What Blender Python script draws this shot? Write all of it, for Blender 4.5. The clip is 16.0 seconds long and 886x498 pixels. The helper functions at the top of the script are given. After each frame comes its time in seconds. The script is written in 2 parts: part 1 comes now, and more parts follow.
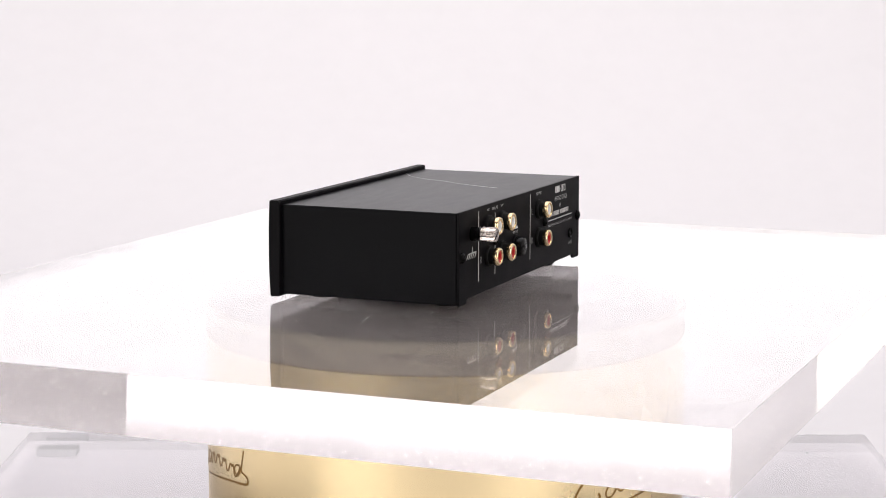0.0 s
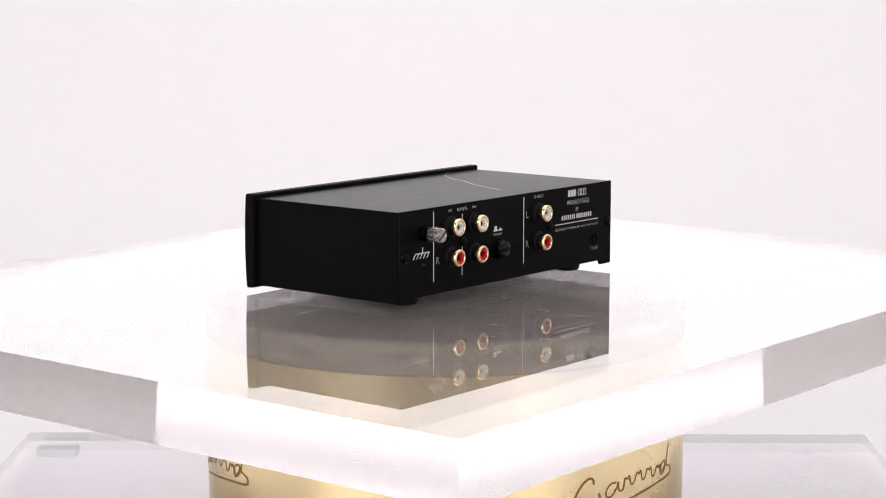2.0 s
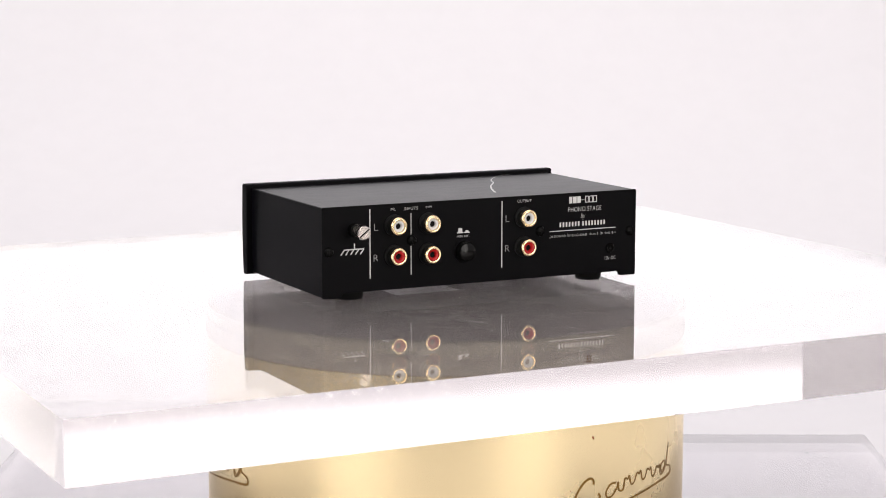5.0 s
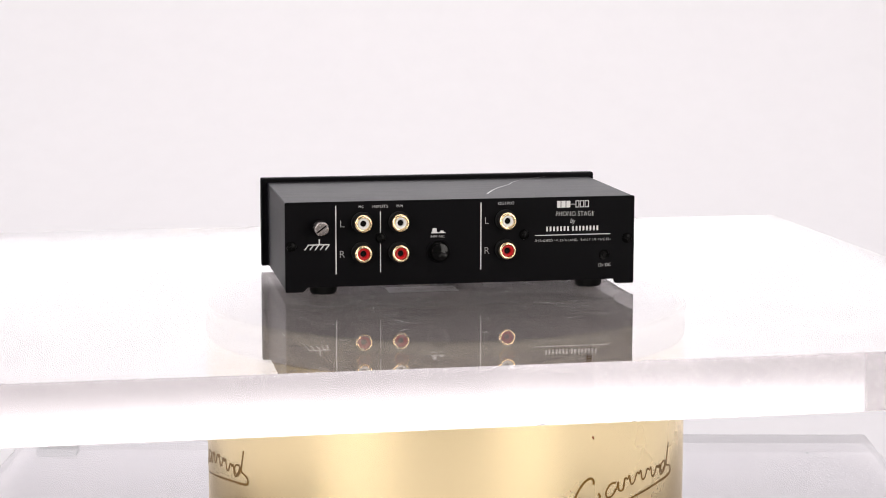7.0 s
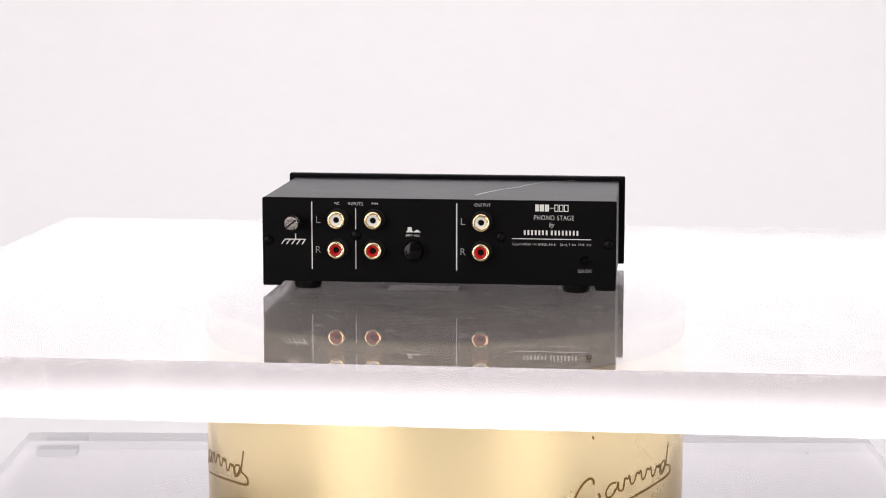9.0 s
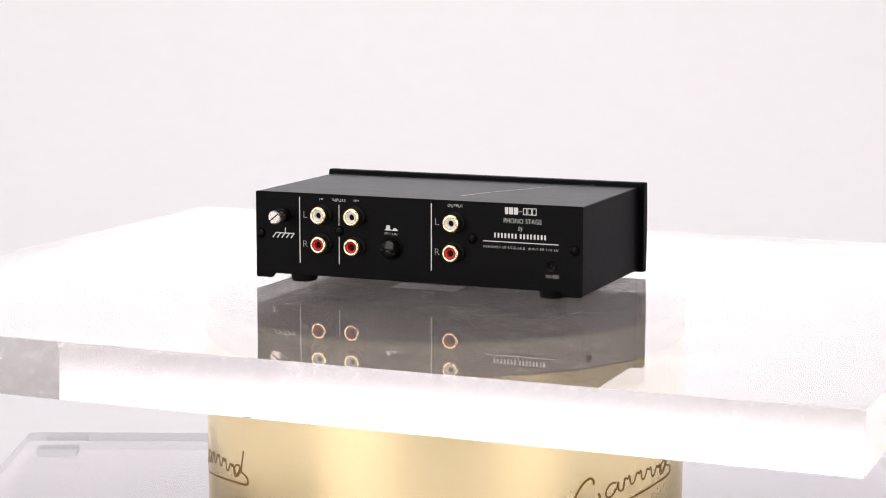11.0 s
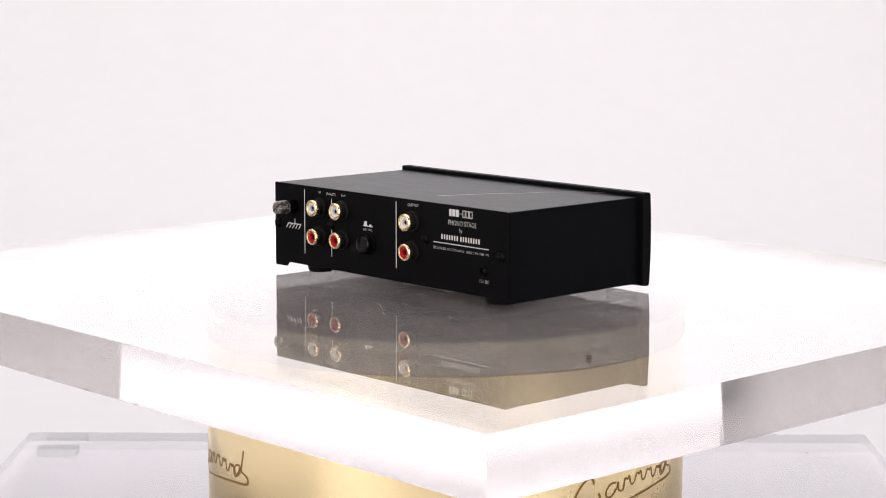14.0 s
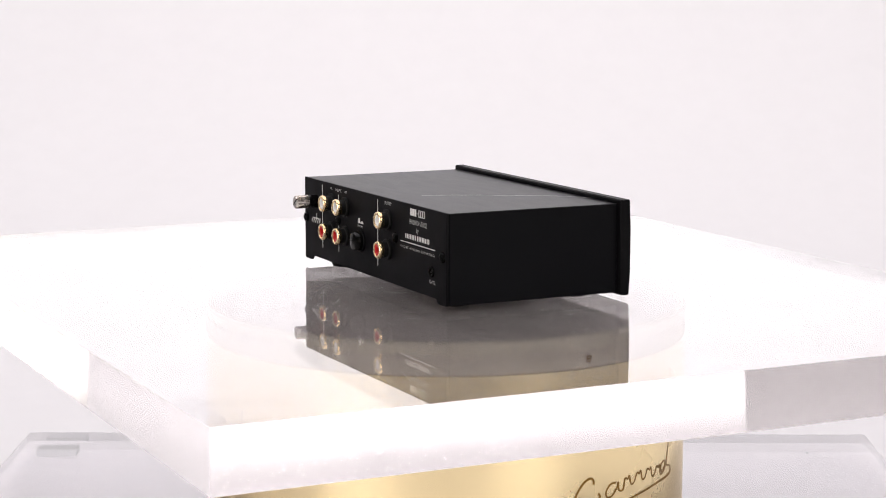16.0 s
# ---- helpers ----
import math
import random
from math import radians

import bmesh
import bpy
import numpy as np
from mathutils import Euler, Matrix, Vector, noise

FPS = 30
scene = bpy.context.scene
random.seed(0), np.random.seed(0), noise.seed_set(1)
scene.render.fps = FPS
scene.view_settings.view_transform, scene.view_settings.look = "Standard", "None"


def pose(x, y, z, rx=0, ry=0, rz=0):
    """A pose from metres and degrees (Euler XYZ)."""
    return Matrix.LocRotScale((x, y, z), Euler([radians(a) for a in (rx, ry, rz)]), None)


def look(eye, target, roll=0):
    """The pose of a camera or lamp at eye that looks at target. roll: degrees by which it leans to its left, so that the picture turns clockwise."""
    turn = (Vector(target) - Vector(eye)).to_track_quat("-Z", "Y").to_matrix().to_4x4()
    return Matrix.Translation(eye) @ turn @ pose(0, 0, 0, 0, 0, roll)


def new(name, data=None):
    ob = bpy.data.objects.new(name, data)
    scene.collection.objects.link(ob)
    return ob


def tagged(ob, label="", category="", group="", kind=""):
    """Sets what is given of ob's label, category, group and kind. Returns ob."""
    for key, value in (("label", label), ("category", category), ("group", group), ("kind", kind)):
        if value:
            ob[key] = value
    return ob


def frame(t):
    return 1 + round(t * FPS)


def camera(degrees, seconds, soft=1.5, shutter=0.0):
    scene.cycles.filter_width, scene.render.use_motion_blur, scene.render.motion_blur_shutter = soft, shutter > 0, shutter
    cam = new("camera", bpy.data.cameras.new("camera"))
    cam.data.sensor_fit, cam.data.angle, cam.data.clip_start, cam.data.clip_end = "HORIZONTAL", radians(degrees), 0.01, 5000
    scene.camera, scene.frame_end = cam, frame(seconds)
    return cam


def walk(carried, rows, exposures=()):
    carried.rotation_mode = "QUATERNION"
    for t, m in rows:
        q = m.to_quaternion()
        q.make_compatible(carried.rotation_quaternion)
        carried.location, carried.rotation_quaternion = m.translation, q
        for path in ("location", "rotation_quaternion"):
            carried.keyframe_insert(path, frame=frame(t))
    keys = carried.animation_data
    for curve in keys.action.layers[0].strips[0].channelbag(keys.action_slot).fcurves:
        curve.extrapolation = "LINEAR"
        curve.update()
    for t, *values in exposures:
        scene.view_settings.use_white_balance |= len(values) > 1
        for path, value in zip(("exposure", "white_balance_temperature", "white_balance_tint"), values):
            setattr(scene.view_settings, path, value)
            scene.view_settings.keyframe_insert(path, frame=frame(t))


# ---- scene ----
# ---- camera ----
cam = camera(25.07, 16.0, soft=1.0)
EYE = Vector((0.0, -0.9527, 0.3143))
GAZE = Vector((-0.00136, 0.98938, -0.14533))
VIEW = look(EYE, EYE + GAZE, 0.05)
walk(cam, [(0.0, VIEW), (16.0, VIEW)])

# ---- light: a daylight-white photo studio with soft boxes ----
world = bpy.data.worlds.new("studio_dim")
world.use_nodes = True
world.node_tree.nodes["Background"].inputs[0].default_value = (0.9, 0.92, 1.0, 1)
world.node_tree.nodes["Background"].inputs[1].default_value = 0.05
scene.world = world
scene.view_settings.exposure = -0.47
scene.cycles.max_bounces, scene.cycles.glossy_bounces, scene.cycles.transmission_bounces = 16, 12, 12


def soft_box(name, eye, target, sx, sy, watts, tint=(0.99, 0.96, 0.995)):
    lamp = bpy.data.lights.new(name, "AREA")
    lamp.shape, lamp.size, lamp.size_y, lamp.energy, lamp.color = "RECTANGLE", sx, sy, watts, tint
    ob = new(name, lamp)
    ob.matrix_world = look(eye, target)
    return ob


soft_box("overhead_soft_box", (-0.1, 0.48, 1.85), (-0.05, 0.66, 0), 2.6, 2.25, 37)
rear = soft_box("rear_soft_box", (0.0, 1.35, 0.69), (0, 0, 0.69), 2.2, 0.82, 1.75)
rear.data.spread = radians(75)
soft_box("front_soft_box", (-1.4, -1.6, 0.75), (0, 0, 0.4), 1.35, 1.6, 44, (1, 0.945, 0.90))
soft_box("front_soft_box", (1.3, -1.75, 0.75), (0, 0, 0.4), 1.0, 1.6, 31, (1, 0.945, 0.90))


# ---- materials ----
def material(name, color, rough=0.5, metal=0.0, spread=0.0, scale=40.0, bump=0.0, bump_scale=400.0, stretch=(1, 1, 1), gloss=0.5, uneven=0.08):
    """A principled material whose colour varies by noise at two scales, with a fine relief."""
    m = bpy.data.materials.new(name)
    m.use_nodes = True
    nt = m.node_tree
    b = nt.nodes["Principled BSDF"]
    b.inputs["Base Color"].default_value = (*color, 1)
    b.inputs["Roughness"].default_value = rough
    b.inputs["Metallic"].default_value = metal
    b.inputs["Specular IOR Level"].default_value = gloss
    tc = nt.nodes.new("ShaderNodeTexCoord")
    mp = nt.nodes.new("ShaderNodeMapping")
    mp.inputs["Scale"].default_value = stretch
    nt.links.new(tc.outputs["Object"], mp.inputs["Vector"])
    if spread:
        n1 = nt.nodes.new("ShaderNodeTexNoise")
        n1.inputs["Scale"].default_value, n1.inputs["Detail"].default_value = scale, 6
        n2 = nt.nodes.new("ShaderNodeTexNoise")
        n2.inputs["Scale"].default_value, n2.inputs["Detail"].default_value = scale * 14, 3
        add = nt.nodes.new("ShaderNodeMath")
        add.operation = "ADD"
        ramp = nt.nodes.new("ShaderNodeMapRange")
        ramp.inputs["From Min"].default_value, ramp.inputs["From Max"].default_value = 0.65, 1.35
        ramp.inputs["To Min"].default_value, ramp.inputs["To Max"].default_value = 1 - spread, 1 + spread
        mul = nt.nodes.new("ShaderNodeVectorMath")
        mul.operation = "SCALE"
        mul.inputs[0].default_value = color
        for n in (n1, n2):
            nt.links.new(mp.outputs[0], n.inputs["Vector"])
        nt.links.new(n1.outputs[0], add.inputs[0])
        nt.links.new(n2.outputs[0], add.inputs[1])
        nt.links.new(add.outputs[0], ramp.inputs["Value"])
        nt.links.new(ramp.outputs[0], mul.inputs["Scale"])
        nt.links.new(mul.outputs[0], b.inputs["Base Color"])
        rr = nt.nodes.new("ShaderNodeMapRange")
        rr.inputs["To Min"].default_value, rr.inputs["To Max"].default_value = max(rough - uneven, 0.02), rough + uneven
        nt.links.new(n1.outputs[0], rr.inputs["Value"])
        nt.links.new(rr.outputs[0], b.inputs["Roughness"])
    if bump:
        n3 = nt.nodes.new("ShaderNodeTexNoise")
        n3.inputs["Scale"].default_value, n3.inputs["Detail"].default_value = bump_scale, 4
        bp = nt.nodes.new("ShaderNodeBump")
        bp.inputs["Strength"].default_value, bp.inputs["Distance"].default_value = bump, 0.0005
        nt.links.new(mp.outputs[0], n3.inputs["Vector"])
        nt.links.new(n3.outputs[0], bp.inputs["Height"])
        nt.links.new(bp.outputs[0], b.inputs["Normal"])
    return m


def clear_acrylic(name, color, clear, hazy, ripple=0.0):
    """Slightly worn acrylic: clear, with a faint uneven haze of fine scratches; ripple: level tool marks along a milled edge."""
    m = bpy.data.materials.new(name)
    m.use_nodes = True
    nt = m.node_tree
    b = nt.nodes["Principled BSDF"]
    b.inputs["Base Color"].default_value = (*color, 1)
    b.inputs["IOR"].default_value = 1.49
    b.inputs["Roughness"].default_value = 0.0
    tc = nt.nodes.new("ShaderNodeTexCoord")
    total = None
    for stretch, turn in (((40, 420, 200), 0.5), ((500, 60, 200), 0.2)):
        mp = nt.nodes.new("ShaderNodeMapping")
        mp.inputs["Scale"].default_value = stretch
        mp.inputs["Rotation"].default_value = (0, 0, turn)
        n = nt.nodes.new("ShaderNodeTexNoise")
        n.inputs["Scale"].default_value, n.inputs["Detail"].default_value = 1.0, 5
        nt.links.new(tc.outputs["Object"], mp.inputs["Vector"])
        nt.links.new(mp.outputs[0], n.inputs["Vector"])
        if total is None:
            total = n
        else:
            mul = nt.nodes.new("ShaderNodeMath")
            mul.operation = "MULTIPLY"
            nt.links.new(total.outputs[0], mul.inputs[0])
            nt.links.new(n.outputs[0], mul.inputs[1])
            total = mul
    rr = nt.nodes.new("ShaderNodeMapRange")
    rr.inputs["From Min"].default_value, rr.inputs["From Max"].default_value = 0.22, 0.40
    rr.inputs["To Min"].default_value, rr.inputs["To Max"].default_value = clear, hazy
    nt.links.new(total.outputs[0], rr.inputs["Value"])
    nt.links.new(rr.outputs[0], b.inputs["Transmission Weight"])
    if ripple:
        mp = nt.nodes.new("ShaderNodeMapping")
        mp.inputs["Scale"].default_value = (4000, 4000, 60000)
        n = nt.nodes.new("ShaderNodeTexNoise")
        n.inputs["Scale"].default_value, n.inputs["Detail"].default_value = 1.0, 2
        tilt = nt.nodes.new("ShaderNodeMapRange")
        tilt.inputs["From Min"].default_value, tilt.inputs["From Max"].default_value = 0.3, 0.7
        tilt.inputs["To Min"].default_value, tilt.inputs["To Max"].default_value = -ripple, ripple
        up = nt.nodes.new("ShaderNodeCombineXYZ")
        geo = nt.nodes.new("ShaderNodeNewGeometry")
        add = nt.nodes.new("ShaderNodeVectorMath")
        unit = nt.nodes.new("ShaderNodeVectorMath")
        unit.operation = "NORMALIZE"
        nt.links.new(tc.outputs["Object"], mp.inputs["Vector"])
        nt.links.new(mp.outputs[0], n.inputs["Vector"])
        nt.links.new(n.outputs[0], tilt.inputs["Value"])
        nt.links.new(tilt.outputs[0], up.inputs["Z"])
        nt.links.new(geo.outputs["Normal"], add.inputs[0])
        nt.links.new(up.outputs[0], add.inputs[1])
        nt.links.new(add.outputs[0], unit.inputs[0])
        nt.links.new(unit.outputs[0], b.inputs["Normal"])
    return m


def dust_film(name, color, thin, thick):
    """A thin film of dust and hairline scratches: mostly clear, denser in streaks and patches."""
    m = bpy.data.materials.new(name)
    m.use_nodes = True
    nt = m.node_tree
    b = nt.nodes["Principled BSDF"]
    b.inputs["Base Color"].default_value = (*color, 1)
    b.inputs["Roughness"].default_value = 0.9
    b.inputs["Specular IOR Level"].default_value = 0.0
    tc = nt.nodes.new("ShaderNodeTexCoord")
    total = None
    for stretch, turn in (((45, 700, 1), 0.5), ((800, 60, 1), 0.2), ((26, 30, 1), 0.0)):
        mp = nt.nodes.new("ShaderNodeMapping")
        mp.inputs["Scale"].default_value = stretch
        mp.inputs["Rotation"].default_value = (0, 0, turn)
        n = nt.nodes.new("ShaderNodeTexNoise")
        n.inputs["Scale"].default_value, n.inputs["Detail"].default_value = 1.0, 6
        nt.links.new(tc.outputs["Object"], mp.inputs["Vector"])
        nt.links.new(mp.outputs[0], n.inputs["Vector"])
        if total is None:
            total = n
        else:
            mul = nt.nodes.new("ShaderNodeMath")
            mul.operation = "MULTIPLY"
            nt.links.new(total.outputs[0], mul.inputs[0])
            nt.links.new(n.outputs[0], mul.inputs[1])
            total = mul
    rr = nt.nodes.new("ShaderNodeMapRange")
    rr.inputs["From Min"].default_value, rr.inputs["From Max"].default_value = 0.07, 0.22
    rr.inputs["To Min"].default_value, rr.inputs["To Max"].default_value = thin, thick
    nt.links.new(total.outputs[0], rr.inputs["Value"])
    nt.links.new(rr.outputs[0], b.inputs["Alpha"])
    return m


ACRYLIC = clear_acrylic("clear_acrylic", (0.835, 0.80, 0.795), 0.995, 0.98, 0.11)
# darker tint that dims what shows through the slab's level faces
TINTED_ACRYLIC = clear_acrylic("tinted_acrylic", (0.62, 0.60, 0.60), 1.0, 0.99)
BASE_ACRYLIC = clear_acrylic("base_acrylic", (0.65, 0.62, 0.645), 0.995, 0.98)
DUST = dust_film("dust_and_hairlines", (0.86, 0.81, 0.79), 0.06, 0.115)
PAPER = material("white_backdrop_paper", (0.86, 0.845, 0.86), 0.75, 0, 0.012, 3, 0.05, 60)
BOARD = material("white_foam_board", (0.89, 0.88, 0.89), 0.8, 0, 0.02, 4)
GREY_WALL = material("grey_studio_wall", (0.30, 0.29, 0.29), 0.7, 0, 0.15, 3)
BROWN_WALL = material("dark_brown_wall", (0.06, 0.052, 0.048), 0.7, 0, 0.25, 3)
PALE_WALL = material("pale_grey_wall", (0.62, 0.61, 0.61), 0.7, 0, 0.15, 3)
DARK_WALL = material("dark_studio_wall", (0.25, 0.24, 0.24), 0.7, 0, 0.2, 3)
GOLD = material("gold_lacquered_metal", (1.0, 0.82, 0.48), 0.27, 1.0, 0.01, 8, uneven=0.015)
GREY_TOP = material("scratched_grey_metal", (0.74, 0.66, 0.63), 0.5, 0.1, 0.5, 70, 0.25, 260, (1, 3, 1), gloss=0.25)
# grey-brown: the slab's veil over the gold is put into this colour
DULLED_BAND = material("dulled_gold_band", (0.80, 0.72, 0.60), 0.5, 0.2, 0.35, 60, 0.1, 300, (1, 1, 5), gloss=0.3)
RIM = material("pale_beige_metal", (0.94, 0.86, 0.70), 0.45, 0.2, 0.15, 60, 0.1, 300, (1, 1, 5), gloss=0.3)
STEEL = material("nickel_plated_steel", (0.52, 0.48, 0.45), 0.26, 1.0, 0.08, 300)
BODY = material("black_anodised_aluminium", (0.0028, 0.0028, 0.0038), 0.38, 0.0, 0.12, 60, 0.03, 2500, (1, 4, 1), gloss=0.05, uneven=0.03)
PLATE = material("black_painted_steel", (0.0032, 0.003, 0.0038), 0.5, 0.0, 0.1, 80, 0.04, 2500, gloss=0.06)
RUBBER = material("black_rubber", (0.005, 0.005, 0.005), 0.6, 0, 0.15, 200, gloss=0.2)
PLASTIC = material("black_gloss_plastic", (0.003, 0.003, 0.003), 0.13, 0, 0.05, 200, gloss=0.2)
BLACK_STEEL = material("blackened_steel", (0.003, 0.003, 0.003), 0.26, 0, 0.08, 300, gloss=0.07)
GILT = material("gilded_brass", (1.0, 0.80, 0.49), 0.24, 1.0, 0.06, 400)
WHITE_PLASTIC = material("white_plastic", (0.80, 0.79, 0.77), 0.35, 0, 0.03, 300)
RED_PLASTIC = material("red_plastic", (0.46, 0.009, 0.011), 0.3, 0, 0.06, 300, gloss=0.3)
DARK_HOLE = material("dark_socket", (0.004, 0.0035, 0.0035), 0.5, 0.0, 0.1, 400, gloss=0.1)
INK = material("white_print", (0.66, 0.66, 0.65), 0.55, 0, 0.05, 900)
GREY_INK = material("grey_print", (0.30, 0.30, 0.30), 0.55, 0, 0.05, 900)
BROWN_INK = material("brown_engraved_print", (0.28, 0.15, 0.025), 0.35, 0.4, 0.1, 500)
SCRATCH = material("bare_scratch", (0.42, 0.42, 0.41), 0.5, 0.2, 0.1, 700)
SILVER_LABEL = material("silver_foil_label", (0.72, 0.72, 0.72), 0.35, 0.4, 0.08, 200)
HAZE = material("scratched_acrylic", (0.82, 0.81, 0.80), 0.6, 0, 0.1, 300)
RUST = material("rust_spot", (0.42, 0.10, 0.02), 0.7, 0, 0.2, 900)
PAD = material("grey_felt_pad", (0.20, 0.21, 0.22), 0.8, 0, 0.1, 300)


# ---- mesh helpers ----
def part(name, bm, mat, parent=None, label="", smooth=True):
    """Links a bmesh as one mesh object, under a thing or a part."""
    bmesh.ops.recalc_face_normals(bm, faces=bm.faces)
    me = bpy.data.meshes.new(name)
    bm.to_mesh(me)
    bm.free()
    me.materials.append(mat)
    if smooth:
        me.shade_smooth()
        me.set_sharp_from_angle(angle=radians(35))
    ob = new(name, me)
    if parent:
        ob.parent = parent
    if label:
        ob["label"] = label
    return ob


def box(x0, x1, y0, y1, z0, z1, bevel=0.0, seg=2, bm=None):
    bm = bm or bmesh.new()
    made = bmesh.ops.create_cube(bm, size=1)["verts"]
    for v in made:
        v.co = Vector(((x0 + x1) / 2 + v.co.x * (x1 - x0), (y0 + y1) / 2 + v.co.y * (y1 - y0), (z0 + z1) / 2 + v.co.z * (z1 - z0)))
    if bevel:
        bmesh.ops.bevel(bm, geom=list({e for v in made for e in v.link_edges}), offset=bevel, segments=seg, profile=0.5, affect="EDGES")
    return bm


def prism(outline, y0, y1, bevel=0.0):
    """An outline in x and z, made solid from y0 to y1."""
    bm = bmesh.new()
    f = bm.faces.new([bm.verts.new((x, y0, z)) for x, z in outline])
    top = bmesh.ops.extrude_face_region(bm, geom=[f])["geom"]
    for v in top:
        if isinstance(v, bmesh.types.BMVert):
            v.co.y = y1
    if bevel:
        bmesh.ops.bevel(bm, geom=list(bm.edges), offset=bevel, segments=1, affect="EDGES")
    return bm


def lathe(profile, n=40, axis="z", at=(0, 0, 0)):
    """Turns a profile of (radius, height) round an axis; 'y' points out of the rear panel."""
    bm = bmesh.new()
    rings = []
    for r, h in profile:
        ring = []
        for i in range(n if r > 1e-7 else 1):
            a = 2 * math.pi * i / n
            x, y = r * math.cos(a), r * math.sin(a)
            p = (x, y, h) if axis == "z" else (x, -h, y)
            ring.append(bm.verts.new(Vector(p) + Vector(at)))
        rings.append(ring)
    for a, b in zip(rings, rings[1:]):
        for i in range(n):
            j = (i + 1) % n
            quad = [a[i % len(a)], a[j % len(a)], b[j % len(b)], b[i % len(b)]]
            quad = list(dict.fromkeys(quad))
            if len(quad) > 2:
                bm.faces.new(quad)
    return bm


def ribbon(points, width, place, thick=0.00006):
    """A flat stroke along a 2D line, laid on a surface by place(u, v, lift)."""
    bm = bmesh.new()
    rows = []
    for i, p in enumerate(points):
        a, b = points[max(i - 1, 0)], points[min(i + 1, len(points) - 1)]
        d = Vector((b[0] - a[0], b[1] - a[1]))
        d = d.normalized() if d.length > 1e-9 else Vector((1, 0))
        w = width(i / (len(points) - 1)) / 2 if callable(width) else width / 2
        n = Vector((-d.y, d.x)) * w
        rows.append([bm.verts.new(place(p[0] + s * n.x, p[1] + s * n.y, h)) for s, h in ((1, 0), (1, thick), (-1, thick), (-1, 0))])
    for a, b in zip(rows, rows[1:]):
        for k in range(4):
            bm.faces.new((a[k], a[(k + 1) % 4], b[(k + 1) % 4], b[k]))
    bm.faces.new(rows[0])
    bm.faces.new(rows[-1][::-1])
    return bm


def smooth_line(pts, n=8):
    """A Catmull-Rom line through 2D points."""
    out = []
    for i in range(len(pts) - 1):
        p0, p1, p2, p3 = (Vector(pts[min(max(k, 0), len(pts) - 1)]) for k in (i - 1, i, i + 1, i + 2))
        for s in range(n):
            t = s / n
            out.append(tuple(0.5 * (2 * p1 + (p2 - p0) * t + (2 * p0 - 5 * p1 + 4 * p2 - p3) * t * t + (3 * p1 - p0 - 3 * p2 + p3) * t ** 3)))
    out.append(tuple(pts[-1]))
    return out


# ---- setting ----
def backdrop():
    """A paper sweep: the table's white sheet that bends up into the wall behind."""
    bm = bmesh.new()
    line = [(-0.9, 0.0), (0.3, 0.0), (0.9, 0.0)]
    for i in range(1, 15):
        a = math.pi / 2 * i / 14
        line.append((0.9 + 0.85 * math.sin(a), 0.85 - 0.85 * math.cos(a)))
    line.append((1.75, 2.4))
    cols = [[bm.verts.new((x, y, z)) for y, z in line] for x in (-0.88, 0, 0.88)]
    for a, b in zip(cols, cols[1:]):
        for i in range(len(line) - 1):
            bm.faces.new((a[i], b[i], b[i + 1], a[i + 1]))
    ob = part("backdrop", bm, PAPER)
    tagged(ob, "seamless white paper sweep behind the display stand", "backdrop", kind="structure")


def room():
    for name, b, mat, label in (
        ("wall_west", (-2.15, -2.05, -2.6, 1.9, -0.9, 2.5), BROWN_WALL, "plain dark brown studio wall"),
        ("wall_east", (2.05, 2.15, -2.6, 1.9, -0.9, 2.5), PALE_WALL, "plain pale grey studio wall"),
        ("wall_south", (-2.15, 2.15, -2.7, -2.6, -0.9, 2.5), DARK_WALL, "dark studio wall"),
        ("wall_north", (-2.15, 2.15, 1.9, 2.0, -0.9, 2.5), BOARD, "plain white studio wall"),
        ("ceiling", (-2.15, 2.15, -2.7, 2.0, 2.5, 2.6), GREY_WALL, "plain grey studio ceiling"),
        ("floor", (-2.15, 2.15, -2.7, 2.0, -1.0, -0.9), DARK_WALL, "dark studio floor"),
    ):
        tagged(part(name, box(*b), mat, smooth=False), label, name.split("_")[0], kind="structure")
    # added unseen boards set the slab edges' light along both sides, with a gap to the west
    for k, (x, y0, y1, mat) in enumerate(((-1.44, 0.80, 1.75, BOARD), (-1.44, -0.95, 0.20, BOARD), (1.44, 0.90, 1.75, BOARD), (1.44, 0.213, 0.897, PALE_WALL), (1.44, -0.95, 0.21, BOARD))):
        ob = part(f"reflector_board_{k + 1}", box(x - 0.008, x + 0.008, y0, y1, -0.8995, 1.7, 0.002, 1), mat, smooth=False)
        tagged(ob, ("white" if mat == BOARD else "pale grey") + " foam reflector board added out of view beside the paper sweep", "wall panel", kind="structure")


backdrop()
room()

# ---- display stand ----
SLAB_TOP, SLAB_THICK = 0.1592, 0.0242
BASE_TOP = 0.030
DRUM_R, DRUM_TOP = 0.1156, SLAB_TOP - SLAB_THICK - 0.0045


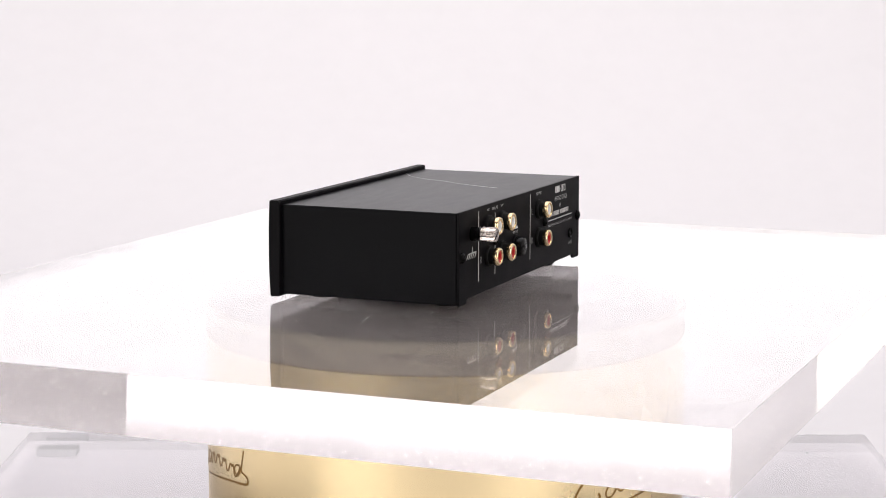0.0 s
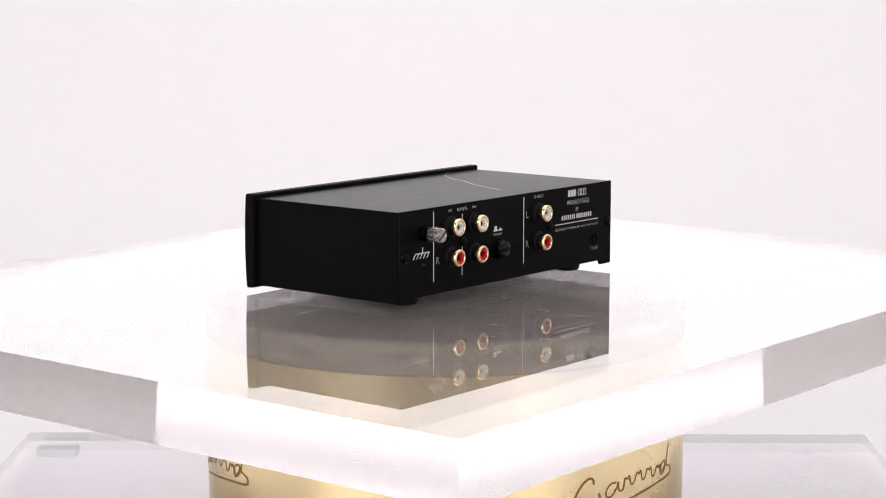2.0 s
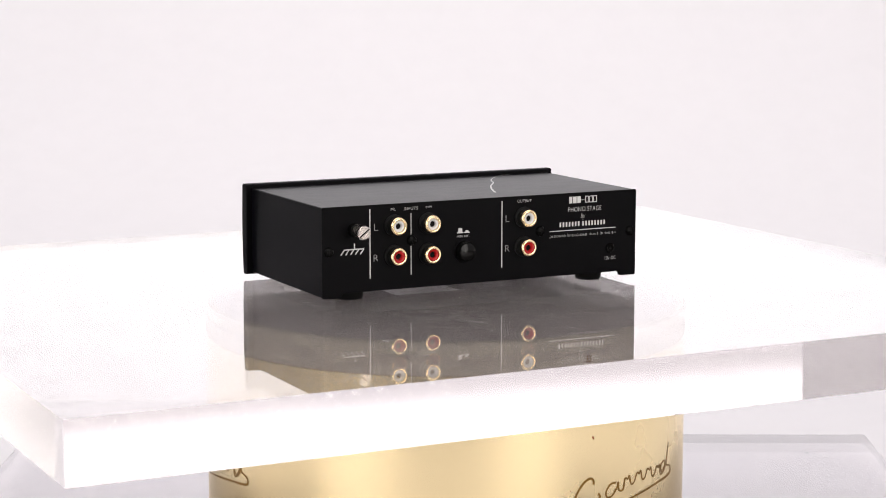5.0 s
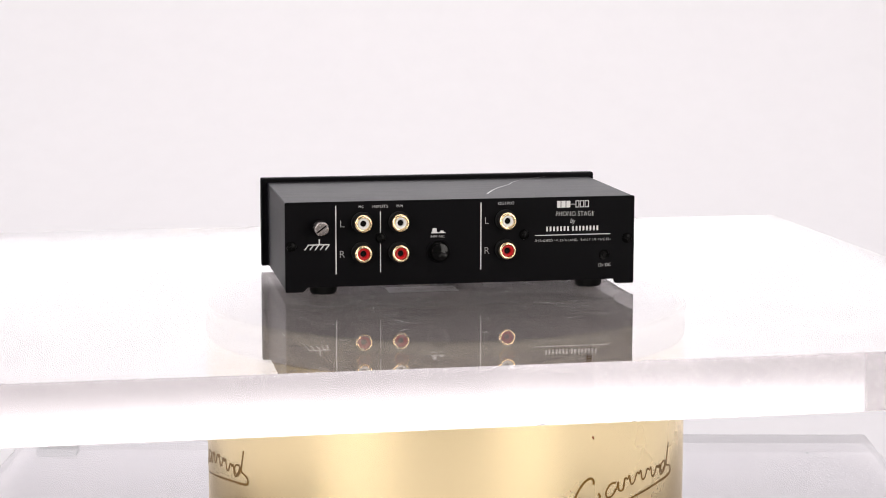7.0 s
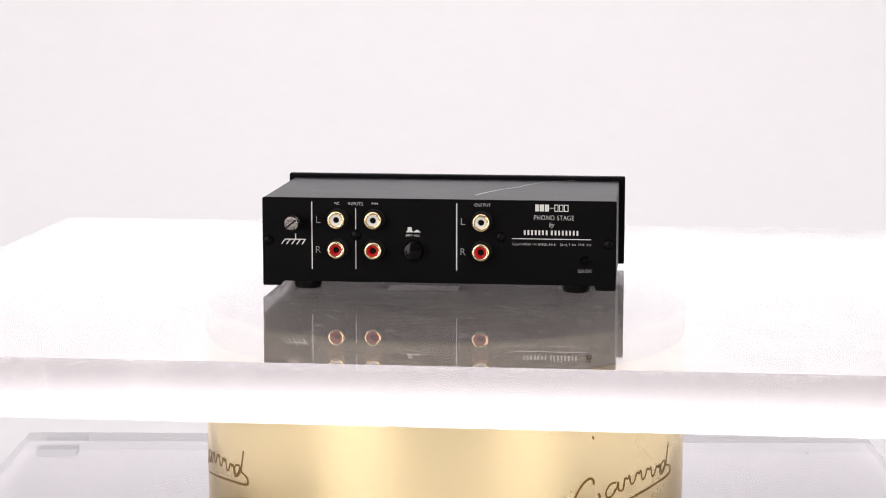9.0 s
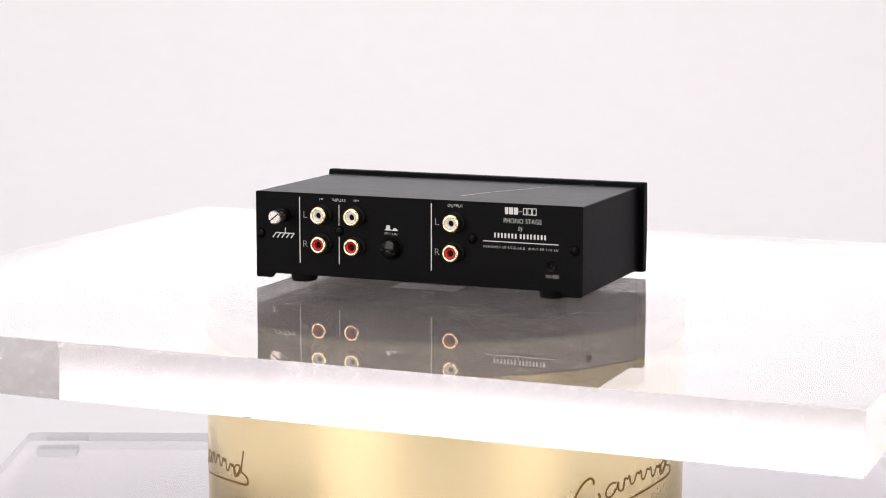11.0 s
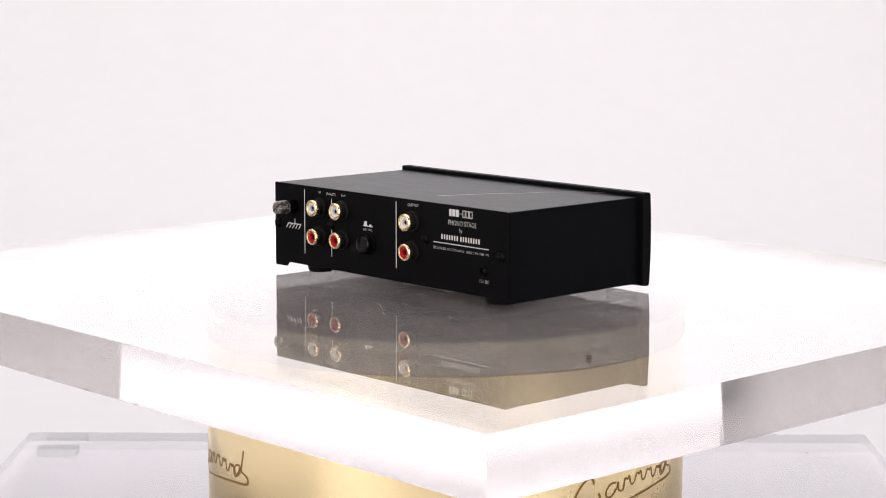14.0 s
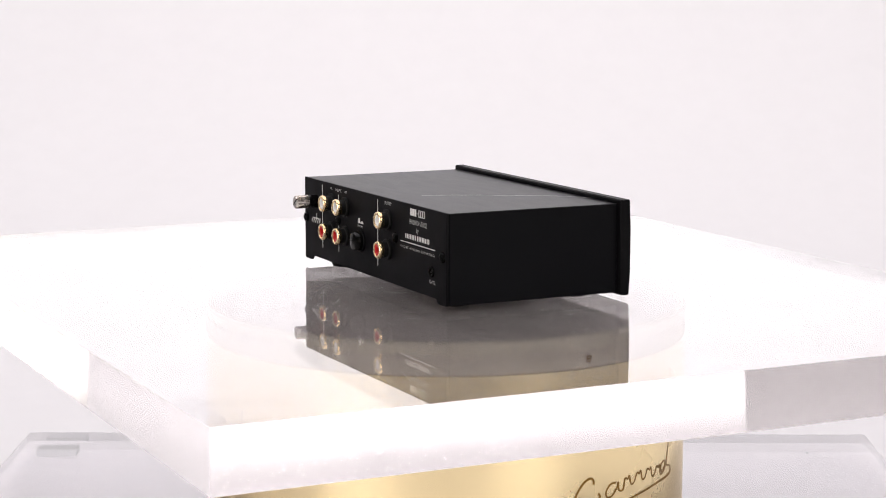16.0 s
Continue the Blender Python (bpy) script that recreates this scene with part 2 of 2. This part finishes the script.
def turning_slab():
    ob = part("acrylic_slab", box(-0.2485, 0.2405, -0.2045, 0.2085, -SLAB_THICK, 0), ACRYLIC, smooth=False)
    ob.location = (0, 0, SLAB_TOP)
    # top and bottom take the dimming tint, the sides stay clearer
    ob.data.materials.append(TINTED_ACRYLIC)
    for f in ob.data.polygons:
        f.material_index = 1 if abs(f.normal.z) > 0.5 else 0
    bm = bmesh.new()
    bm.faces.new([bm.verts.new((x, y, 0.00005)) for x, y in ((-0.2482, -0.2042), (0.2402, -0.2042), (0.2402, 0.2082), (-0.2482, 0.2082))])
    part("dust_film", bm, DUST, ob, "thin film of dust and hairline scratches", False)
    rng = random.Random(7)
    for k in range(240):
        r, a, turn = 0.03 + 0.13 * rng.random(), rng.uniform(0, 2 * math.pi), rng.uniform(0, math.pi)
        length, bow = min(0.0012 + rng.expovariate(1 / 0.0035), 0.03), rng.uniform(-0.06, 0.06)
        c = Vector((r * math.cos(a), r * math.sin(a)))
        d = Vector((math.cos(turn), math.sin(turn)))
        line = [c + d * length * (q - 0.5) + Vector((-d.y, d.x)) * length * bow * (1 - (2 * q - 1) ** 2) for q in (0, 0.25, 0.5, 0.75, 1)]
        w = rng.uniform(0.00005, 0.00015)
        part("scratch", ribbon(line, lambda q: w * (0.25 + math.sin(math.pi * q)), lambda u, v, h: Vector((u, v, 0.00008 + h)), 0.00001), HAZE, ob, "", False)

    def face(u, v, h):
        return Vector((u, -0.2045 - 0.00002 - h, v))

    part("chip", ribbon([(-0.0020, -0.02405), (-0.001, -0.0239), (0.001, -0.0239), (0.0014, -0.0241)], 0.0003, face, 0.00015), DARK_HOLE, ob, "dark chip in the lower edge", False)
    part("chip", ribbon([(0.0358, -0.02405), (0.0366, -0.0239), (0.0374, -0.0241)], 0.0003, face, 0.00015), DARK_HOLE, ob, "dark chip in the lower edge", False)
    for line in ([(-0.004, -0.0147), (0.0, -0.0142), (0.003, -0.0146), (0.0, -0.0153), (0.0045, -0.015)], [(-0.033, -0.0170), (-0.029, -0.0166), (-0.024, -0.0170)], [(0.008, -0.0171), (0.012, -0.0174), (0.015, -0.0172)]):
        part("scuff", ribbon(smooth_line(line, 4), 0.00011, face, 0.00001), PAD, ob, "fine grey scuff", False)
    return tagged(ob, "thick clear acrylic slab with polished edges on the gold drum", "display slab")


def base_plate():
    base = new("acrylic_base")
    base.matrix_world = pose(-0.0009, 0.0133, 0, 0, 0, -0.4)
    tagged(base, "clear acrylic base plate on grey pads under the drum", "display base")
    part("plate", box(-0.251, 0.251, -0.205, 0.205, 0.005, BASE_TOP), BASE_ACRYLIC, base, smooth=False)
    for x, y in ((-0.231, 0.191), (-0.229, -0.191), (0.2, -0.18), (0.09, 0.155)):
        part("pad", box(x - 0.0125, x + 0.0115, y - 0.006, y + 0.006, 0.0, 0.0049, 0.001), PAD, base, "grey felt pad")
    part("dust_speck", box(0.2082, 0.2095, 0.1585, 0.1598, BASE_TOP + 0.00005, BASE_TOP + 0.0004), PAD, base, "grey dust speck", False)
    return base


def on_drum(u, v, lift):
    """u: metres round the drum from its front, v: height."""
    a, r = u / DRUM_R, DRUM_R + 0.00005 + lift
    return Vector((r * math.sin(a), -r * math.cos(a), v))


def drum():
    d = new("gold_drum")
    d.location = (0, 0, BASE_TOP)
    tagged(d, "gold lacquered metal drum with brown script emblems", "display drum")
    h = DRUM_TOP - BASE_TOP
    c = 0.0862
    part("side", lathe([(DRUM_R - 0.004, 0.0002), (DRUM_R - 0.0004, 0.0002), (DRUM_R, 0.0006), (DRUM_R, c - 0.0004), (DRUM_R - 0.0004, c), (DRUM_R - 0.004, c)], 128), GOLD, d)
    # added ring, coloured as the gold looks when dulled by the slab
    part("collar", lathe([(DRUM_R - 0.004, c + 0.0001), (DRUM_R - 0.0004, c + 0.0001), (DRUM_R - 0.0001, c + 0.0005), (DRUM_R - 0.0001, h - 0.0052), (DRUM_R - 0.004, h - 0.0052)], 128), DULLED_BAND, d, "added grey-brown band, as gold looks dulled through the slab")
    part("rim", lathe([(DRUM_R - 0.004, h - 0.0051), (DRUM_R - 0.0003, h - 0.0051), (DRUM_R, h - 0.0047), (DRUM_R, h - 0.0012), (DRUM_R - 0.0010, h), (DRUM_R - 0.004, h)], 128), RIM, d, "pale beige metal rim")
    part("top_plate", lathe([(0, h - 0.0026), (DRUM_R - 0.0041, h - 0.0026), (DRUM_R - 0.0041, h - 0.0002), (0, h - 0.0002)], 128), GREY_TOP, d, "scratched grey metal top plate")
    part("bearing", lathe([(0, h), (0.012, h), (0.012, h + 0.0043), (0, h + 0.0043)], 64), GREY_TOP, d, "grey turntable bearing")
    # brown script emblems round the side, drawn as plain flourishes
    def at(points, turn):
        return [((phi + turn) * math.pi / 180 * DRUM_R, z / 1000 - BASE_TOP) for phi, z in smooth_line(points, 7)]

    for phi, z, wide, mat in ((34.3, 104.3, 0.0007, RUST), (18.4, 85.1, 0.0003, RUST), (28.4, 81.7, 0.00035, RUST)):
        c = (phi * math.pi / 180 * DRUM_R, z / 1000 - BASE_TOP)
        part("spot", ribbon([(c[0] - wide / 2, c[1] + wide), (c[0], c[1]), (c[0] + wide / 3, c[1] - wide)], wide, on_drum, 0.00003), mat, d, "small brown spot", False)
    c = (32.8 * math.pi / 180 * (DRUM_R - 0.0001), 0.1203 - BASE_TOP)
    part("hole", ribbon([(c[0] + q * 0.0004, c[1] + 0.0019 * q) for q in (-1, -0.8, -0.4, 0, 0.4, 0.8, 1)], lambda q: 0.0034 * math.sqrt(max(1 - (2 * q - 1) ** 2, 0.03)), on_drum, 0.00003), BROWN_INK, d, "dark screw hole below the drum's rim", False)
    for turn in (0, -115.8, 122):
        # the middle of the flourish rises between its ends
        e = part("emblem", ribbon(at([(34.6, 83.0), (34.4, 85.2), (33.2, 85.9), (31.4, 83.6), (29.7, 78.5), (30.0, 73.5), (32.4, 71.5), (35.2, 73.5), (36.4, 77.0), (35.9, 78.4)], turn), 0.0011, on_drum), BROWN_INK, d, "brown script flourish", False)
        wave = [(41.3, 80.6), (39.6, 81.0), (38.3, 78.6), (38.5, 75.8), (40.0, 75.4), (41.6, 78.2), (42.0, 80.4), (42.2, 76.6), (43.6, 76.0)]
        for k in range(4):
            p = 44.0 + 4.2 * k
            wave += [(p + 0.2, 80.5 + 0.4 * k), (p + 1.1, 79.9 + 0.4 * k), (p + 1.7, 81.0 + 0.4 * k), (p + 2.3, 76.9 + 0.4 * k), (p + 3.4, 77.3 + 0.4 * k)]
        wave += [(61.4, 82.9), (60.6, 84.0), (59.3, 82.4), (59.2, 79.8), (60.6, 79.0), (62.0, 83.2), (63.2, 91.8)]
        wave = [(p, z + 2.6 * math.sin(math.pi * min(max((p - 38.0) / 23.0, 0), 1))) for p, z in wave]
        part("flourish", ribbon(at(wave, turn), 0.00085, on_drum), BROWN_INK, e, "", False)
        part("underline", ribbon(at([(62.6, 86.0), (62.2, 81.8), (63.2, 80.9), (64.6, 79.6), (64.7, 77.0), (62.0, 75.9), (57.0, 75.2), (50.0, 73.6), (43.0, 71.8), (37.5, 70.2)], turn), lambda q: 0.0005 + 0.0006 * math.sin(math.pi * q), on_drum), BROWN_INK, e, "", False)
    return d


SLAB = turning_slab()
base_plate()
drum()


# ---- the amplifier ----
def amplifier():
    """Its space: the slab's top at z = 0, the slab's turning axis at the origin, the rear panel towards -y."""
    amp = new("phono_amplifier")
    amp.location = (0, 0, SLAB_TOP)
    tagged(amp, "small black metal phono amplifier with gilded sockets on acrylic slab", "amplifier")
    X, Y, Z = 0.0004, -0.0399, 0.0018

    def P(name, bm, mat, label="", parent=None, smooth=True):
        bmesh.ops.translate(bm, vec=(X, Y, Z), verts=bm.verts)
        return part(name, bm, mat, parent or amp, label, smooth)

    # sleeve: top, sides and floor
    shell = [(-0.0821, 0.0012), (-0.0821, 0.0422), (0.0821, 0.0422), (0.0821, 0.0012), (0.0805, 0.0012), (0.0805, 0.0032), (-0.0805, 0.0032), (-0.0805, 0.0012)]
    P("body", prism(shell, 0.0013, 0.0868, 0.0004), BODY, "satin black aluminium sleeve")
    # rear panel with a tab at each end
    rear = [(-0.0823, 0.0014), (-0.0818, 0.0009), (-0.0742, 0.0009), (-0.0735, 0.0014), (-0.0722, 0.0031), (0.0708, 0.0031), (0.0726, 0.0031), (0.0731, 0.0014), (0.0738, 0.0009), (0.0818, 0.0009), (0.0823, 0.0014), (0.0823, 0.0419), (0.0818, 0.0424), (-0.0818, 0.0424), (-0.0823, 0.0419)]
    panel = P("rear_panel", prism(rear, 0.0, 0.0012, 0.0001), PLATE, "matt black steel rear panel")
    # front panel, gently bowed
    bm = bmesh.new()
    prof = [(0.0866, 0.0009), (0.0872, 0.0003), (0.0909, 0.0001), (0.0916, 0.0009), (0.0919, 0.012), (0.0920, 0.022), (0.0919, 0.032), (0.0916, 0.0436), (0.0909, 0.0442), (0.0872, 0.0442), (0.0866, 0.0436)]
    ends = [[bm.verts.new((x, y, z)) for y, z in prof] for x in (-0.085, 0.085)]
    for i in range(len(prof)):
        j = (i + 1) % len(prof)
        bm.faces.new((ends[0][i], ends[0][j], ends[1][j], ends[1][i]))
    bm.faces.new(ends[0])
    bm.faces.new(ends[1][::-1])
    bmesh.ops.bevel(bm, geom=[e for e in bm.edges if abs(e.verts[0].co.x - e.verts[1].co.x) < 1e-6], offset=0.0004, segments=1, affect="EDGES")
    P("front_panel", bm, PLATE, "thick black aluminium front panel")
    for x in (-0.0633, 0.0637):
        for y in (0.0135, 0.075):
            P("foot", lathe([(0, 0.0032), (0.0066, 0.0032), (0.0066, 0.0026), (0.0063, -0.0008), (0.0056, -0.0017), (0, -0.0017)], 40, "z", (x, y, 0)), RUBBER, "round black rubber foot")

    P("rating_label", box(-0.0285, 0.0055, 0.037, 0.052, 0.00305, 0.00318, 0.00004, 1), SILVER_LABEL, "silver rating label under the case")

    # sockets
    def socket(x, z, cup):
        s = P("socket", lathe([(0.0, 0.0), (0.0049, 0.0), (0.0049, 0.0011), (0.0046, 0.0014), (0.0037, 0.0014), (0.0037, 0.0034), (0, 0.0034)], 36, "y", (x, 0, z)), RUBBER, "black collar of a signal socket", panel)
        P("sleeve", lathe([(0.0027, 0.0034), (0.0036, 0.0034), (0.0039, 0.0037), (0.0041, 0.0042), (0.0041, 0.0054), (0.0039, 0.0058), (0.0036, 0.00605), (0.0032, 0.0061), (0.0029, 0.0060), (0.0027, 0.0056), (0.0027, 0.0034)], 36, "y", (x, 0, z)), GILT, "gilded sleeve", s)
        P("insert", lathe([(0.0, 0.0035), (0.00268, 0.0035), (0.00268, 0.0053), (0.0025, 0.0056), (0.0018, 0.0055), (0.0015, 0.0051), (0.0014, 0.0036), (0.0, 0.0036)], 36, "y", (x, 0, z)), cup, "white plastic insert" if cup == WHITE_PLASTIC else "red plastic insert", s)
        P("contact", lathe([(0.0, 0.0037), (0.00138, 0.0037), (0.00138, 0.0040), (0.0008, 0.0040), (0.0, 0.0040)], 20, "y", (x, 0, z)), DARK_HOLE, "dark contact", s)

    for x, z, cup in ((-0.0469, 0.0326, WHITE_PLASTIC), (-0.0469, 0.0187, RED_PLASTIC), (-0.0297, 0.0326, WHITE_PLASTIC), (-0.0297, 0.0185, RED_PLASTIC), (0.0204, 0.0323, WHITE_PLASTIC), (0.0203, 0.0185, RED_PLASTIC)):
        socket(x, z, cup)

    # screws of the panel
    for x, z in ((-0.0795, 0.0222), (-0.0382, 0.0252), (0.0292, 0.0252), (0.0788, 0.0225)):
        bm = lathe([(0.0024, 0.0), (0.0024, 0.0004), (0.0019, 0.0012), (0.0010, 0.00155), (0.0006, 0.0016), (0.0005, 0.0009), (0, 0.0009)], 24, "y", (x, 0, z))
        s = P("screw", bm, BLACK_STEEL, "black domed panel screw", panel)
        c = bmesh.new()
        box(x - 0.0011, x + 0.0011, -0.00165, -0.0013, z - 0.0002, z + 0.0002, 0, 1, c)
        box(x - 0.0002, x + 0.0002, -0.00168, -0.0013, z - 0.0011, z + 0.0011, 0, 1, c)
        P("cross_slot", c, DARK_HOLE, "", s, False)

    # knurled earth screw
    x, z = -0.0668, 0.0315
    s = P("earth_screw", lathe([(0, 0), (0.0032, 0), (0.0032, 0.0035), (0.0021, 0.0037), (0.0021, 0.0046), (0, 0.0046)], 28, "y", (x, 0, z)), PLASTIC, "black collar of the earth screw", panel)
    bm = bmesh.new()
    n = 56
    rings = []
    for h, dr in ((0.0046, -0.0005), (0.0049, 0.0), (0.0112, 0.0), (0.0117, -0.0005)):
        rings.append([bm.verts.new((x + (0.0033 + dr - (0.0003 if i % 2 else 0)) * math.cos(2 * math.pi * i / n), -h, z + (0.0033 + dr - (0.0003 if i % 2 else 0)) * math.sin(2 * math.pi * i / n))) for i in range(n)])
    for a, b in zip(rings, rings[1:]):
        for i in range(n):
            bm.faces.new((a[i], a[(i + 1) % n], b[(i + 1) % n], b[i]))
    bm.faces.new(rings[0])
    bm.faces.new(rings[-1])
    P("thumb_screw", bm, STEEL, "knurled nickel thumb screw", s, False)
    slot = box(-0.0029, 0.0029, -0.01178, -0.0113, -0.0003, 0.0003)
    bmesh.ops.rotate(slot, cent=(0, 0, 0), matrix=Matrix.Rotation(radians(-38), 3, "Y"), verts=slot.verts)
    bmesh.ops.translate(slot, vec=(x, 0, z), verts=slot.verts)
    P("slot", slot, DARK_HOLE, "", s, False)

    # push switch and power socket
    x, z = -0.0112, 0.0185
    s = P("push_switch", lathe([(0, 0), (0.0055, 0), (0.0055, 0.0006), (0.0052, 0.0009), (0.0048, 0.0009), (0.0048, 0.0001), (0, 0.0001)], 36, "y", (x, 0, z)), PLATE, "recessed ring of the push switch", panel)
    P("button", lathe([(0.0, 0.0003), (0.0046, 0.0003), (0.0045, 0.0034), (0.0040, 0.0043), (0.0024, 0.0048), (0.0, 0.0049)], 36, "y", (x, 0, z)), PLASTIC, "glossy black push button", s)
    x, z = 0.0678, 0.0147
    s = P("power_socket", lathe([(0.0, 0.0001), (0.0015, 0.0001), (0.0015, 0.0008), (0.0022, 0.0009), (0.0024, 0.0005), (0.0024, 0.0)], 28, "y", (x, 0, z)), BLACK_STEEL, "black power socket", panel)
    P("pin", lathe([(0.0, 0.0001), (0.0005, 0.0001), (0.0005, 0.0007), (0, 0.0008)], 12, "y", (x, 0, z)), DARK_HOLE, "", s)

    # printing
    def flat(u, v, lift):
        return Vector((u, -0.00003 - lift, v))

    def bar(name, x0, x1, z0, z1, mat=INK):
        P(name, box(x0, x1, -0.00009, -0.00003, z0, z1), mat, "", panel, False)

    def words(body, x, z, width, height, mat=INK, spaced=1.08):
        cu = bpy.data.curves.new("words", "FONT")
        cu.body, cu.size, cu.align_x, cu.align_y = body, 1.0, "LEFT", "BOTTOM_BASELINE"
        cu.offset, cu.space_character, cu.shear = -0.014, spaced, 0.35 if body == "by" else 0.0
        tmp = new("words", cu)
        me = bpy.data.meshes.new_from_object(tmp.evaluated_get(bpy.context.evaluated_depsgraph_get()))
        bpy.data.objects.remove(tmp)
        bm = bmesh.new()
        bm.from_mesh(me)
        bpy.data.meshes.remove(me)
        xs, ys = [v.co.x for v in bm.verts], [v.co.y for v in bm.verts]
        sx, sy = width / (max(xs) - min(xs)), height / (max(ys) - min(ys))
        for v in bm.verts:
            v.co = Vector((x + (v.co.x - (max(xs) + min(xs)) / 2) * sx, -0.00008, z + (v.co.y - (max(ys) + min(ys)) / 2) * sy))
        P("lettering", bm, mat, "white printed lettering", panel, False)

    bar("printed_line", -0.0592, -0.0587, 0.0089, 0.0405)
    bar("printed_line", -0.03855, -0.03815, 0.0278, 0.0376)
    bar("printed_line", -0.03855, -0.03815, 0.0093, 0.0225)
    bar("printed_line", 0.0085, 0.0090, 0.0093, 0.0406)
    bar("printed_line", 0.0344, 0.0708, 0.0244, 0.0248)
    words("MC", -0.0472, 0.0399, 0.0024, 0.0011)
    words("INPUTS", -0.0384, 0.0398, 0.0070, 0.0014)
    words("MM", -0.0294, 0.0399, 0.0027, 0.0011)
    words("MM", -0.0134, 0.0253, 0.0028, 0.0011)
    words("MC", -0.0097, 0.0253, 0.0025, 0.0011)
    words("OUTPUT", 0.0207, 0.0400, 0.0075, 0.0014)
    words("L", -0.0559, 0.0322, 0.0020, 0.0031, GREY_INK)
    words("R", -0.0560, 0.0181, 0.0023, 0.0031, GREY_INK)
    words("L", 0.0117, 0.0322, 0.0020, 0.0031, GREY_INK)
    words("R", 0.0117, 0.0181, 0.0023, 0.0031, GREY_INK)
    words("PHONO STAGE", 0.0536, 0.0345, 0.0183, 0.0022)
    words("by", 0.0526, 0.0309, 0.0026, 0.0029)
    words("DESIGNED IN ENGLAND  BUILT IN THE EU", 0.0526, 0.0221, 0.0362, 0.0011, INK, 1.3)
    words("12v DC", 0.0681, 0.0100, 0.0061, 0.0015)
    # product and maker marks as plain bars
    for x0, x1, mat in ((0.0450, 0.0466, INK), (0.0470, 0.0490, INK), (0.0494, 0.0513, INK), (0.0514, 0.0536, GREY_INK), (0.0538, 0.0556, GREY_INK), (0.0559, 0.0579, GREY_INK), (0.0582, 0.0602, GREY_INK)):
        low, high = (0.0387, 0.0391) if x0 == 0.0514 else (0.0374, 0.0406)
        if mat == INK or x0 == 0.0514:
            bar("mark_bar", x0, x1, low, high, mat)
        else:  # hollow bars: an outline alone
            t = 0.00032
            bm = box(x0, x0 + t, -0.00009, -0.00003, low, high)
            box(x1 - t, x1, -0.00009, -0.00003, low, high, 0, 1, bm)
            box(x0 + t, x1 - t, -0.00009, -0.00003, low, low + t, 0, 1, bm)
            box(x0 + t, x1 - t, -0.00009, -0.00003, high - t, high, 0, 1, bm)
            P("mark_bar", bm, INK, "", panel, False)
    for k in range(15):
        x0 = 0.0398 + k * 0.00168 + (0.0007 if k > 6 else 0)
        bar("maker_bar", x0, x0 + 0.00085, 0.0264, 0.0286)
    # earth sign
    bar("earth_sign_stem", -0.0669, -0.0664, 0.0228, 0.0254)
    bar("earth_sign_bar", -0.0719, -0.0618, 0.0225, 0.0230)
    for i in range(5):
        x0 = -0.0717 + i * 0.0024
        P("earth_sign_stroke", ribbon([(x0, 0.0226), (x0 - 0.0017, 0.0204)], 0.0005, flat), INK, "", panel, False)
    # switch signs
    P("switch_sign", prism([(-0.0148, 0.0268), (-0.0114, 0.0268), (-0.0114, 0.0272), (-0.0120, 0.0274), (-0.0122, 0.0292), (-0.0140, 0.0292), (-0.0142, 0.0274), (-0.0148, 0.0272)], -0.00009, -0.00003), INK, "", panel, False)
    P("switch_sign", prism([(-0.0113, 0.0268), (-0.0080, 0.0268), (-0.0080, 0.0271), (-0.0088, 0.0274), (-0.0090, 0.0280), (-0.0103, 0.0280), (-0.0105, 0.0274), (-0.0113, 0.0271)], -0.00009, -0.00003), INK, "", panel, False)

    # long curved scratch on the sleeve's top
    arc = smooth_line([(0.0157, 0.0195), (0.0205, 0.032), (0.0268, 0.0448), (0.0342, 0.0560), (0.0385, 0.0665), (0.0480, 0.0790), (0.0600, 0.0868)], 6)
    P("scratch", ribbon(arc, lambda s: 0.0009 - 0.0006 * s, lambda u, v, l: Vector((u, v, 0.04222 + l)), 0.00003), SCRATCH, "pale curved scratch", None, False)
    return amp


AMP = amplifier()


# ---- motion ----
def heading(t):
    return 67.70 - 8.2219 * t + 0.015164 * t * t - 0.000993 * t ** 3


def motions():
    rows = [(i * 0.5, pose(0, 0, SLAB_TOP, 0, 0, heading(i * 0.5))) for i in range(33)]
    walk(SLAB, rows)
    walk(AMP, rows)


motions()
